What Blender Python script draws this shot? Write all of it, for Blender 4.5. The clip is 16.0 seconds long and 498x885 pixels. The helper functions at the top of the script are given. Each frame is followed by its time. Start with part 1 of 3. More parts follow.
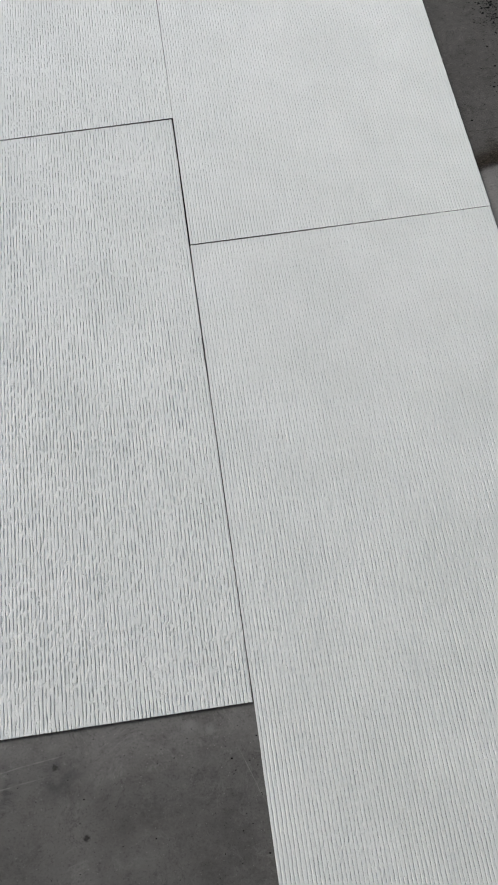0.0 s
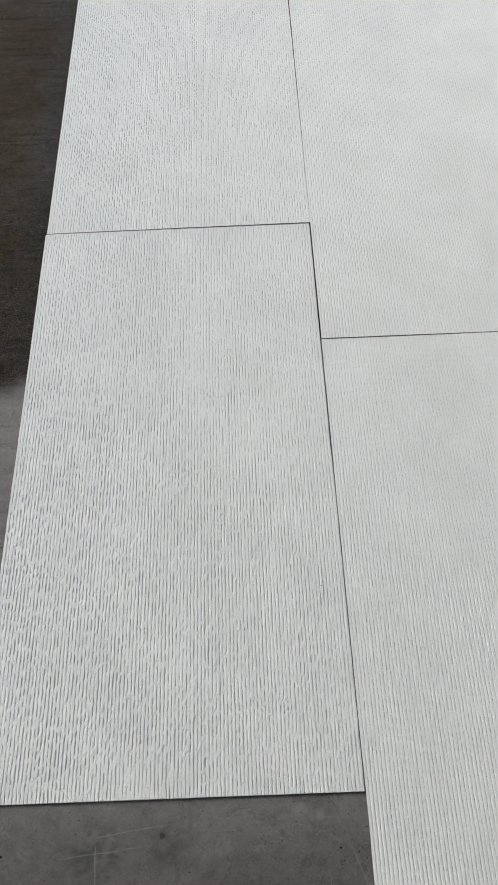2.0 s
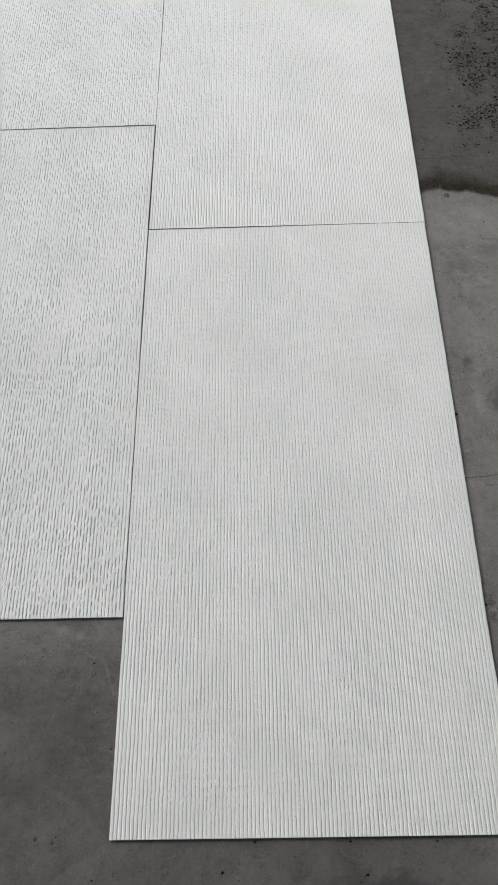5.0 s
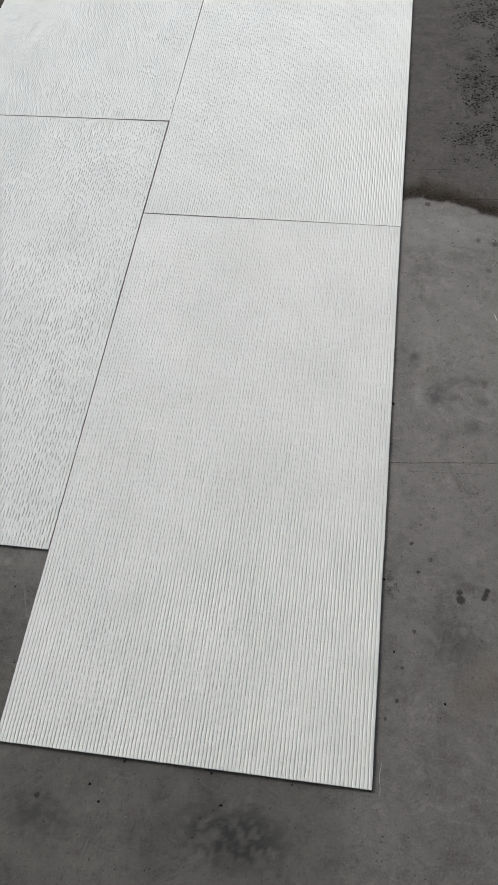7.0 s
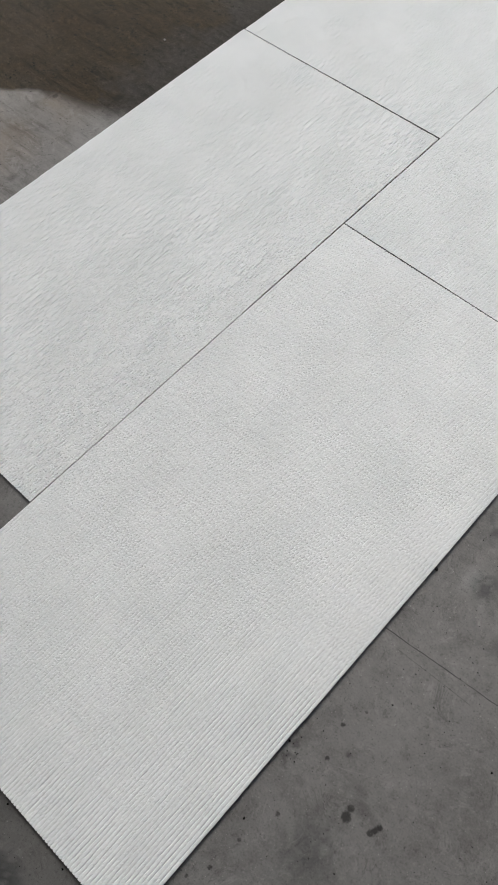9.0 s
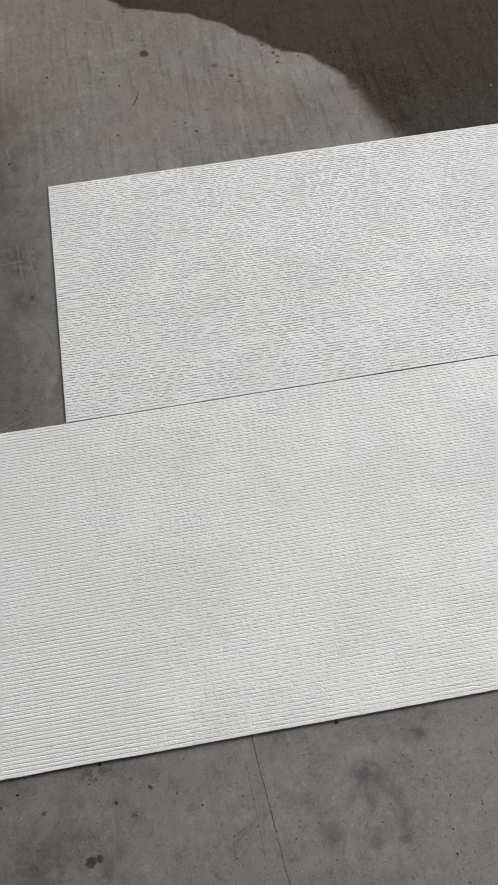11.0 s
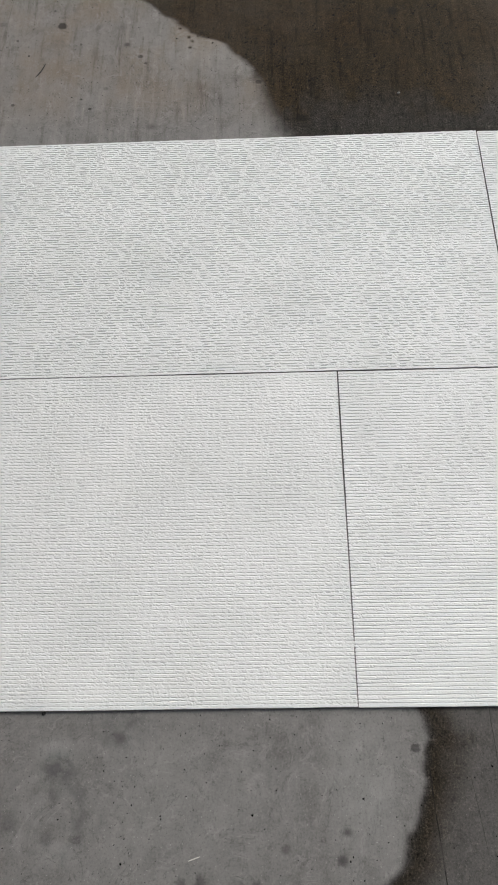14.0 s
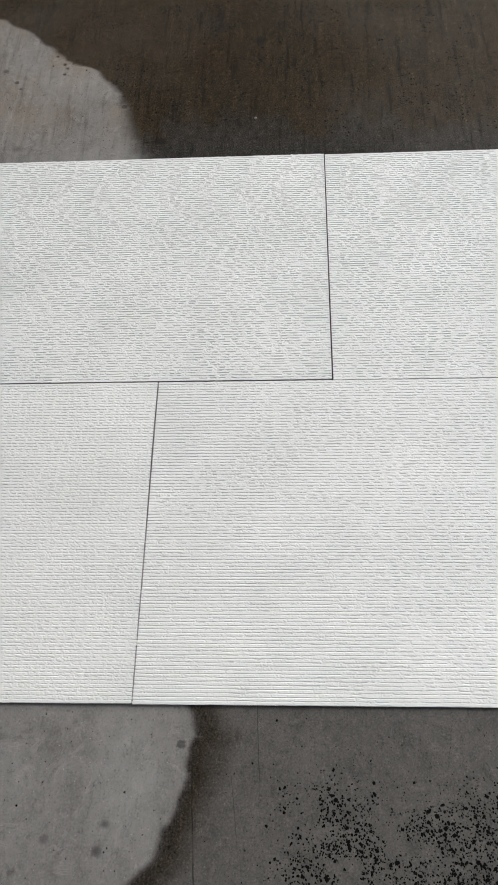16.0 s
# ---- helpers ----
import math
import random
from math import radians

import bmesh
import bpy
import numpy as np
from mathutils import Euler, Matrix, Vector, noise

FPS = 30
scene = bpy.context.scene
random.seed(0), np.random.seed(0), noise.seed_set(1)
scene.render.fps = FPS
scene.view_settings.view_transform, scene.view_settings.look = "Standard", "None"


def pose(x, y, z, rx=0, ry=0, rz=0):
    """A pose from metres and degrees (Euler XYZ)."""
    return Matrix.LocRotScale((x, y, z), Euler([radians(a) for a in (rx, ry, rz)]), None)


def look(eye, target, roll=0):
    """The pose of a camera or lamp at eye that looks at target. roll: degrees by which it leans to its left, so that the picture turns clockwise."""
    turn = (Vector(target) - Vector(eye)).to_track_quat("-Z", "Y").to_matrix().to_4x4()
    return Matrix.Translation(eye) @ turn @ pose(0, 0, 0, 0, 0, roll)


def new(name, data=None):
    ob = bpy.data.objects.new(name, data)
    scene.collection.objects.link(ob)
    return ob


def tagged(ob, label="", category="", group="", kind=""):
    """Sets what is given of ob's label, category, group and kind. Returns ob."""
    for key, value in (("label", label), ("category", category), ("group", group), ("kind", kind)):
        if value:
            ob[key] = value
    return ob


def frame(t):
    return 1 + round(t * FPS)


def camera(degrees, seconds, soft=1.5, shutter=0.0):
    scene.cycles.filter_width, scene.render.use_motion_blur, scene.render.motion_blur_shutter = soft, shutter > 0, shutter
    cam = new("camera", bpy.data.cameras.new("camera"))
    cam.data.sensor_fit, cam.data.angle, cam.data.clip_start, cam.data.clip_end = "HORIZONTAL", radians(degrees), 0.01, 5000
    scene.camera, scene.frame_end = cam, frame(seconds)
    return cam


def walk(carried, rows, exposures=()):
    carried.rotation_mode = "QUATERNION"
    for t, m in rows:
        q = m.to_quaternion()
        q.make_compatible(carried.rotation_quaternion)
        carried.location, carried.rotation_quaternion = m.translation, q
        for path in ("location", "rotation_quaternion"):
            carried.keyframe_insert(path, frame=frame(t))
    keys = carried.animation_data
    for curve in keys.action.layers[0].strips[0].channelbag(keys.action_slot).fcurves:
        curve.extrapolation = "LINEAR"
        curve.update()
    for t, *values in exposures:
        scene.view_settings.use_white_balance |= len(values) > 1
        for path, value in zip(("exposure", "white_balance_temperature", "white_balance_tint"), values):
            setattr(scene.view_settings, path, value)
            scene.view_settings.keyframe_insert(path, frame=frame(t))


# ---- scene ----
cam = camera(34.0, 16.0, soft=1.7)
PATH = [
    (0, (0.006, 0.185, 1.297), (0.075, 1.002, -0.527), -3.6),
    (0.5, (-0.002, 0.164, 1.307), (-0.016, 1.054, -0.484), -4.9),
    (1, (-0.05, 0.149, 1.321), (-0.088, 1.104, -0.435), -4.2),
    (1.5, (-0.094, 0.145, 1.331), (-0.136, 1.154, -0.395), -4.2),
    (2, (-0.145, 0.152, 1.332), (-0.159, 1.19, -0.378), -3.0),
    (2.4, (-0.162, 0.145, 1.331), (-0.178, 1.192, -0.373), -3.5),
    (3, (-0.134, 0.115, 1.318), (-0.138, 1.154, -0.392), -3.1),
    (3.5, (-0.02, 0.028, 1.318), (0.004, 1.033, -0.41), -1.4),
    (4, (0.12, -0.058, 1.327), (0.111, 0.927, -0.413), -3.3),
    (4.4, (0.168, -0.082, 1.319), (0.145, 0.897, -0.425), -3.8),
    (4.5, (0.173, -0.079, 1.326), (0.155, 0.892, -0.422), -3.2),
    (5, (0.242, -0.077, 1.322), (0.204, 0.901, -0.422), -3.3),
    (5.2, (0.272, -0.081, 1.321), (0.218, 0.911, -0.415), -3.8),
    (7.3, (0.547, -0.215, 1.344), (0.253, 0.798, -0.355), -6.7),
    (7.5, (0.566, -0.165, 1.331), (0.226, 0.823, -0.374), -7.2),
    (7.9, (0.605, -0.037, 1.313), (0.177, 0.895, -0.404), -6.7),
    (8, (0.612, -0.003, 1.317), (0.158, 0.9, -0.409), -6.9),
    (8.5, (0.617, 0.093, 1.304), (0.044, 0.877, -0.445), -5.8),
    (9, (0.718, 0.197, 1.31), (0.03, 0.849, -0.451), -4.2),
    (9.5, (0.795, 0.269, 1.325), (0.009, 0.777, -0.443), -3.0),
    (10, (0.771, 0.35, 1.31), (-0.074, 0.72, -0.465), -1.4),
    (10.2, (0.749, 0.395, 1.32), (-0.113, 0.709, -0.457), -1.2),
    (12.3, (0.836, 0.802, 1.326), (-0.099, 0.759, -0.441), -5.2),
    (12.5, (0.831, 0.83, 1.315), (-0.101, 0.784, -0.454), -5.1),
    (13, (0.799, 0.944, 1.295), (-0.118, 0.899, -0.481), -4.7),
    (13.5, (0.788, 1.018, 1.299), (-0.109, 0.971, -0.488), -4.6),
    (14, (0.79, 1.08, 1.307), (-0.098, 1.019, -0.484), -4.8),
    (14.5, (0.796, 1.199, 1.315), (-0.103, 1.11, -0.469), -5.7),
    (15, (0.818, 1.312, 1.326), (-0.099, 1.2, -0.448), -6.4),
    (15.5, (0.84, 1.393, 1.331), (-0.089, 1.27, -0.435), -6.9),
    (16, (0.838, 1.461, 1.323), (-0.102, 1.35, -0.439), -6.5),
]
EXPOSURES = [(0, -0.15, 6390, 10), (1, -0.24, 6400, 10), (2, -0.14, 6470, 10), (4, -0.1, 6500, 10), (5.2, 0.02, 6500, 10), (7.5, 0.1, 6510, 10), (10, 0.14, 6530, 10), (12.3, 0.19, 6570, 10), (14, 0.15, 6570, 10), (16, 0.15, 6570, 10)]
walk(cam, [(t, look(eye, target, roll)) for t, eye, target, roll in PATH], EXPOSURES)

# ---- light ----
SUN_FROM = Vector((-0.64, 0.51, 0.70)).normalized()
world = bpy.data.worlds.new("world")
scene.world = world
world.use_nodes = True
sky = world.node_tree.nodes.new("ShaderNodeTexSky")
sky.sky_type, sky.sun_disc = "NISHITA", False
sky.sun_elevation = math.asin(SUN_FROM.z)
sky.sun_rotation = math.atan2(SUN_FROM.x, SUN_FROM.y)
sky.air_density, sky.dust_density, sky.ozone_density = 1.0, 4.0, 1.0
back = world.node_tree.nodes["Background"]
back.inputs["Strength"].default_value = 0.15
world.node_tree.links.new(sky.outputs[0], back.inputs["Color"])
sun = new("sun", bpy.data.lights.new("sun", "SUN"))
sun.data.energy, sun.data.angle, sun.data.color = 1.9, radians(45), (0.94, 0.985, 0.985)
sun.matrix_world = look(SUN_FROM * 10, (0, 0, 0))


# ---- materials ----
class Net:
    """A short way to write node materials."""

    def __init__(self, name):
        self.mat = bpy.data.materials.new(name)
        self.mat.use_nodes = True
        self.tree = self.mat.node_tree
        self.bsdf = self.tree.nodes["Principled BSDF"]

    def node(self, kind, **inputs):
        n = self.tree.nodes.new("ShaderNode" + kind)
        for key, value in inputs.items():
            self.put(n.inputs[key.replace("_", " ")], value)
        return n

    def put(self, socket, value):
        if isinstance(value, bpy.types.NodeSocket):
            self.tree.links.new(value, socket)
        else:
            socket.default_value = value

    def math(self, op, a, b=0.0, clamp=False):
        n = self.tree.nodes.new("ShaderNodeMath")
        n.operation, n.use_clamp = op, clamp
        self.put(n.inputs[0], a)
        self.put(n.inputs[1], b)
        return n.outputs[0]

    def ramp(self, x, lo, hi, a=0.0, b=1.0):
        n = self.tree.nodes.new("ShaderNodeMapRange")
        n.interpolation_type = "SMOOTHSTEP"
        for k, v in zip(("Value", "From Min", "From Max", "To Min", "To Max"), (x, lo, hi, a, b)):
            self.put(n.inputs[k], v)
        return n.outputs[0]

    def mix(self, f, a, b, how="MIX"):
        n = self.tree.nodes.new("ShaderNodeMix")
        n.data_type, n.blend_type = "RGBA", how
        self.put(n.inputs[0], f)
        for socket, v in ((n.inputs[6], a), (n.inputs[7], b)):
            self.put(socket, (*v, 1.0) if isinstance(v, tuple) else v)
        return n.outputs[2]

    def noise(self, scale, detail=3.0, rough=0.55, at=None):
        n = self.node("TexNoise", Scale=scale, Detail=detail, Roughness=rough)
        self.put(n.inputs["Vector"], at if at else self.place())
        return n.outputs[0]

    def place(self):
        return self.node("TexCoord").outputs["Object"]

    def stretched(self, sx, sy, sz=1.0):
        m = self.node("Mapping", Scale=(sx, sy, sz))
        self.put(m.inputs["Vector"], self.place())
        return m.outputs[0]

    def attr(self, name):
        n = self.tree.nodes.new("ShaderNodeAttribute")
        n.attribute_name = name
        return n.outputs["Fac"]

    def done(self, color, rough, height=None, strength=0.3, distance=0.001, spec=0.3):
        self.put(self.bsdf.inputs["Base Color"], (*color, 1.0) if isinstance(color, tuple) else color)
        self.put(self.bsdf.inputs["Roughness"], rough)
        self.put(self.bsdf.inputs["Specular IOR Level"], spec)
        if height:
            b = self.node("Bump", Strength=strength, Distance=distance, Height=height)
            self.put(self.bsdf.inputs["Normal"], b.outputs[0])
        return self.mat


def panel_material():
    n = Net("white_ribbed_stone")
    grain = n.noise(900.0, 2.0)
    clouds = n.noise(7.0, 4.0)
    flecks = n.noise(160.0, 3.0, 0.7)
    c = n.mix(n.ramp(clouds, 0.3, 0.7), (0.712, 0.735, 0.724), (0.766, 0.786, 0.778))
    c = n.mix(n.ramp(flecks, 0.62, 0.8, 0.0, 0.25), c, (0.6, 0.61, 0.6))
    h = n.math("ADD", n.math("MULTIPLY", grain, 0.35), flecks)
    return n.done(c, 0.82, h, 0.35, 0.0006, 0.25)


def plain_material(name, a, b, scale, rough, spec=0.3):
    n = Net(name)
    v = n.noise(scale, 4.0, 0.6)
    return n.done(n.mix(n.ramp(v, 0.3, 0.7), a, b), rough, v, 0.3, 0.0005, spec)


CRACKS = (
    (0.585, 0.5785, 0.82, 0.601, 0.0013, 0.65), (0.64, 0.566, 0.775, 0.572, 0.001, 0.35), (0.69, 1.300, 0.95, 1.316, 0.0014, 0.85),
    (0.60, 1.399, 0.72, 1.403, 0.0011, 0.55), (0.70, 1.36, 0.80, 1.372, 0.001, 0.4), (-1.3, 0.47, -0.98, 0.45, 0.0011, 0.35),
)

# pale scratches in the dirty, darkened corner, in the same form
SCRATCHES = (
    (-0.455, 0.258, -0.335, 0.271, 0.0013, 0.3), (-0.405, 0.286, -0.30, 0.299, 0.0013, 0.3), (-0.405, 0.275, -0.400, 0.19, 0.0013, 0.32),
    (-0.03, 0.27, 0.0, 0.19, 0.001, 0.25), (0.67, 0.36, 0.75, 0.40, 0.001, 0.2),
)


def floor_material():
    n = Net("damp_concrete")
    wet, dark, pale, pit, warm, broom, smudge = (n.attr(k) for k in ("wet", "dark", "pale", "pit", "warm", "broom", "smudge"))
    big = n.noise(3.2, 5.0, 0.6)
    mid = n.noise(22.0, 6.0, 0.65)
    fine = n.noise(260.0, 3.0, 0.6)
    drag = n.noise(1.0, 4.0, 0.6, n.stretched(6.0, 70.0))
    c = n.mix(n.ramp(big, 0.25, 0.75), (0.135, 0.132, 0.129), (0.208, 0.205, 0.201))
    c = n.mix(n.ramp(mid, 0.3, 0.75, 0.0, 0.5), c, (0.25, 0.247, 0.242))
    c = n.mix(n.ramp(mid, 0.5, 0.25, 0.0, 0.4), c, (0.09, 0.088, 0.085))
    c = n.mix(n.math("MULTIPLY", n.ramp(drag, 0.5, 0.75), broom), c, (0.27, 0.262, 0.245))
    c = n.mix(n.math("MULTIPLY", n.ramp(drag, 0.47, 0.28), broom), c, (0.09, 0.085, 0.078))
    c = n.mix(n.ramp(fine, 0.35, 0.7, 0.0, 0.25), c, (0.28, 0.275, 0.265))
    c = n.mix(pale, c, (0.33, 0.335, 0.33))
    c = n.mix(warm, c, (0.19, 0.145, 0.10))
    sand = n.noise(75.0, 8.0, 0.75)
    c = n.mix(n.ramp(sand, 0.52, 0.72, 0.0, 0.4), c, (0.30, 0.295, 0.28))
    c = n.mix(n.ramp(sand, 0.48, 0.3, 0.0, 0.45), c, (0.07, 0.068, 0.064))
    # fine curling trowel marks
    curl = n.node("TexNoise", Scale=9.0, Detail=7.0, Roughness=0.6, Distortion=1.6)
    n.put(curl.inputs["Vector"], n.place())
    ridge = n.math("ABSOLUTE", n.math("SUBTRACT", curl.outputs[0], 0.5))
    broken = n.ramp(n.noise(30.0, 4.0), 0.42, 0.62)
    c = n.mix(n.math("MULTIPLY", n.ramp(ridge, 0.022, 0.0), n.math("MULTIPLY", broken, 0.4)), c, (0.31, 0.305, 0.30))
    ridge = n.math("ABSOLUTE", n.math("SUBTRACT", curl.outputs[0], 0.58))
    c = n.mix(n.math("MULTIPLY", n.ramp(ridge, 0.016, 0.0), n.math("MULTIPLY", broken, 0.4)), c, (0.07, 0.068, 0.066))
    c = n.mix(1.0, c, (0.990, 0.988, 0.974), "MULTIPLY")
    # small air holes and grit, of uneven outline
    bent = n.node("TexNoise", Scale=420.0, Detail=2.0)
    n.put(bent.inputs["Vector"], n.place())
    shift = n.node("VectorMath")
    shift.operation = "MULTIPLY_ADD"
    n.put(shift.inputs[0], bent.outputs["Color"])
    shift.inputs[1].default_value = (0.004, 0.003, 0.0)
    n.put(shift.inputs[2], n.place())
    small = n.node("TexVoronoi", Scale=270.0, Randomness=1.0)
    n.put(small.inputs["Vector"], shift.outputs[0])
    sep = n.node("SeparateColor", Color=small.outputs["Color"])
    chance = n.math("ADD", n.math("MULTIPLY", pit, 0.95), 0.045)
    pick = n.math("LESS_THAN", sep.outputs[0], chance)
    size = n.math("ADD", n.math("MULTIPLY", sep.outputs[1], 0.24), 0.06)
    size = n.math("ADD", size, n.math("MULTIPLY", pit, 0.22))
    hole = n.math("MULTIPLY", pick, n.ramp(n.math("SUBTRACT", size, small.outputs["Distance"]), -0.02, 0.08))
    # the larger holes run together into crooked shapes
    crook = n.node("TexNoise", Scale=110.0, Detail=3.0)
    n.put(crook.inputs["Vector"], n.place())
    bend = n.node("VectorMath")
    bend.operation = "MULTIPLY_ADD"
    n.put(bend.inputs[0], crook.outputs["Color"])
    bend.inputs[1].default_value = (0.009, 0.007, 0.0)
    n.put(bend.inputs[2], shift.outputs[0])
    large = n.node("TexVoronoi", Scale=48.0, Randomness=1.0)
    n.put(large.inputs["Vector"], shift.outputs[0])
    sep2 = n.node("SeparateColor", Color=large.outputs["Color"])
    pick2 = n.math("LESS_THAN", sep2.outputs[0], n.math("ADD", n.math("MULTIPLY", pit, 0.45), 0.12))
    size2 = n.math("ADD", n.math("MULTIPLY", sep2.outputs[1], 0.09), n.math("ADD", n.math("MULTIPLY", pit, 0.1), 0.035))
    hole2 = n.math("MULTIPLY", pick2, n.ramp(n.math("SUBTRACT", size2, large.outputs["Distance"]), -0.02, 0.04))
    coarse = n.node("TexVoronoi", Scale=150.0, Randomness=1.0)
    n.put(coarse.inputs["Vector"], bend.outputs[0])
    sep3 = n.node("SeparateColor", Color=coarse.outputs["Color"])
    pick3 = n.math("LESS_THAN", sep3.outputs[0], n.math("MULTIPLY", n.math("SUBTRACT", pit, 0.14), 0.95))
    size3 = n.math("ADD", n.math("MULTIPLY", sep3.outputs[1], 0.24), n.math("ADD", n.math("MULTIPLY", pit, 0.14), 0.1))
    hole3 = n.math("MULTIPLY", pick3, n.ramp(n.math("SUBTRACT", size3, coarse.outputs["Distance"]), -0.02, 0.06))
    holes = n.math("MAXIMUM", n.math("MAXIMUM", hole, hole2), hole3)
    light = n.math("MULTIPLY", n.math("GREATER_THAN", sep.outputs[2], 0.965), n.ramp(n.math("SUBTRACT", 0.2, small.outputs["Distance"]), -0.02, 0.1))
    c = n.mix(n.math("MULTIPLY", light, 0.6), c, (0.42, 0.415, 0.40))
    damp = n.mix(1.0, c, (0.148, 0.138, 0.127), "MULTIPLY")
    damp = n.mix(n.ramp(warm, 0.01, 0.14), damp, n.mix(1.0, c, (0.138, 0.104, 0.056), "MULTIPLY"))
    blotches = n.ramp(n.noise(38.0, 7.0, 0.7), 0.36, 0.64)
    damp = n.mix(n.math("MULTIPLY", blotches, 0.3), damp, (0.012, 0.0105, 0.009))
    damp = n.mix(n.ramp(sand, 0.5, 0.68, 0.0, 0.55), damp, (1.9, 1.85, 1.8), "MULTIPLY")
    damp = n.mix(n.ramp(sand, 0.47, 0.34, 0.0, 0.7), damp, (0.4, 0.4, 0.4), "MULTIPLY")
    damp = n.mix(n.math("MULTIPLY", n.ramp(drag, 0.46, 0.32), n.ramp(broom, 0.0, 0.7)), damp, (0.62, 0.62, 0.62), "MULTIPLY")
    damp = n.mix(n.math("MULTIPLY", n.ramp(drag, 0.54, 0.7), n.ramp(broom, 0.0, 0.7)), damp, (1.25, 1.22, 1.2), "MULTIPLY")
    grain = n.noise(300.0, 4.0, 0.8)
    damp = n.mix(n.ramp(grain, 0.5, 0.36, 0.0, 0.8), damp, (0.35, 0.35, 0.35), "MULTIPLY")
    damp = n.mix(n.ramp(grain, 0.5, 0.64, 0.0, 0.8), damp, (2.3, 2.25, 2.2), "MULTIPLY")
    c = n.mix(n.ramp(grain, 0.45, 0.33, 0.0, 0.45), c, (0.07, 0.068, 0.065))
    c = n.mix(n.ramp(grain, 0.57, 0.68, 0.0, 0.35), c, (0.30, 0.295, 0.285))
    c = n.mix(smudge, c, (0.062, 0.066, 0.068))
    c = n.mix(wet, c, damp)
    c = n.mix(dark, c, (0.02, 0.0195, 0.019))
    crisp = n.ramp(n.math("ADD", n.attr("spot"), n.math("MULTIPLY", n.math("SUBTRACT", n.noise(330.0, 2.0), 0.5), 0.5)), 0.26, 0.62)
    c = n.mix(n.math("MULTIPLY", crisp, n.math("MULTIPLY", n.attr("spot_depth"), 0.75)), c, (0.009, 0.0085, 0.008))
    # hairline cracks: from, to, half width, strength
    xyz = n.node("SeparateXYZ", Vector=n.place())
    wander = n.math("MULTIPLY", n.math("SUBTRACT", n.noise(22.0, 4.0), 0.5), 0.005)
    gaps = n.ramp(n.noise(70.0, 3.0), 0.34, 0.52, 0.35)
    dark_line, pale_line = (0.014, 0.0135, 0.013), (0.34, 0.335, 0.32)
    for x0, y0, x1, y1, width, strength, tone in [(*k, dark_line) for k in CRACKS] + [(*k, pale_line) for k in SCRATCHES]:
        long = math.hypot(x1 - x0, y1 - y0)
        ux, uy = (x1 - x0) / long, (y1 - y0) / long
        dx, dy = n.math("SUBTRACT", xyz.outputs[0], x0), n.math("SUBTRACT", xyz.outputs[1], y0)
        along = n.math("ADD", n.math("MULTIPLY", dx, ux), n.math("MULTIPLY", dy, uy))
        across = n.math("ADD", n.math("SUBTRACT", n.math("MULTIPLY", dy, ux), n.math("MULTIPLY", dx, uy)), wander)
        f = n.math("MULTIPLY", n.ramp(n.math("ABSOLUTE", across), width, width * 0.25), gaps)
        f = n.math("MULTIPLY", f, n.math("MULTIPLY", n.ramp(along, -0.01, 0.01), n.ramp(along, long + 0.03, long - 0.03)))
        c = n.mix(n.math("MULTIPLY", f, strength), c, tone)
    # the shade inside the holes is painted near-black
    c = n.mix(holes, c, (0.003, 0.003, 0.003))
    h = n.math("ADD", n.math("MULTIPLY", fine, 0.25), n.math("ADD", n.math("MULTIPLY", mid, 0.4), n.math("MULTIPLY", sand, 0.8)))
    h = n.math("SUBTRACT", h, holes)
    h = n.math("ADD", h, n.math("MULTIPLY", n.math("MULTIPLY", drag, broom), 0.6))
    rough = n.ramp(wet, 0.0, 1.0, 0.8, 0.6)
    return n.done(c, rough, h, 0.5, 0.001, 0.04)


PANEL = panel_material()
# cut edge, its grey darkened to paint in the shade of joints and rims
SHADED_CUT = plain_material("grey_shaded_cut_edge", (0.11, 0.11, 0.105), (0.2, 0.2, 0.19), 300.0, 0.9)
BACKING = plain_material("grey_mesh_backing", (0.16, 0.155, 0.145), (0.24, 0.23, 0.21), 300.0, 0.9)
CONCRETE = floor_material()
GRIT = plain_material("dark_grit", (0.012, 0.012, 0.012), (0.04, 0.038, 0.035), 400.0, 0.8)
STRAW = plain_material("pale_straw", (0.5, 0.49, 0.45), (0.62, 0.61, 0.57), 300.0, 0.7)


# ---- shared building code ----
def smooth(t):
    t = np.clip(t, 0.0, 1.0)
    return t * t * (3 - 2 * t)


def lattice(x, y, size, seed):
    """Smooth noise from 0 to 1 over x and y, with lumps of about that size."""
    rng = np.random.RandomState(seed)
    table = rng.rand(256, 256)
    u, v = x / size + 1000.0, y / size + 1000.0
    i, j = np.floor(u).astype(int), np.floor(v).astype(int)
    f, g = smooth(u - i), smooth(v - j)
    at = lambda a, b: table[a % 256, b % 256]
    low = at(i, j) * (1 - f) + at(i + 1, j) * f
    high = at(i, j + 1) * (1 - f) + at(i + 1, j + 1) * f
    return low * (1 - g) + high * g


def layered(x, y, size, seed, octaves=4):
    total, weight = 0.0, 0.0
    for k in range(octaves):
        total = total + lattice(x, y, size / 2**k, seed + k) * 0.55**k
        weight += 0.55**k
    return total / weight


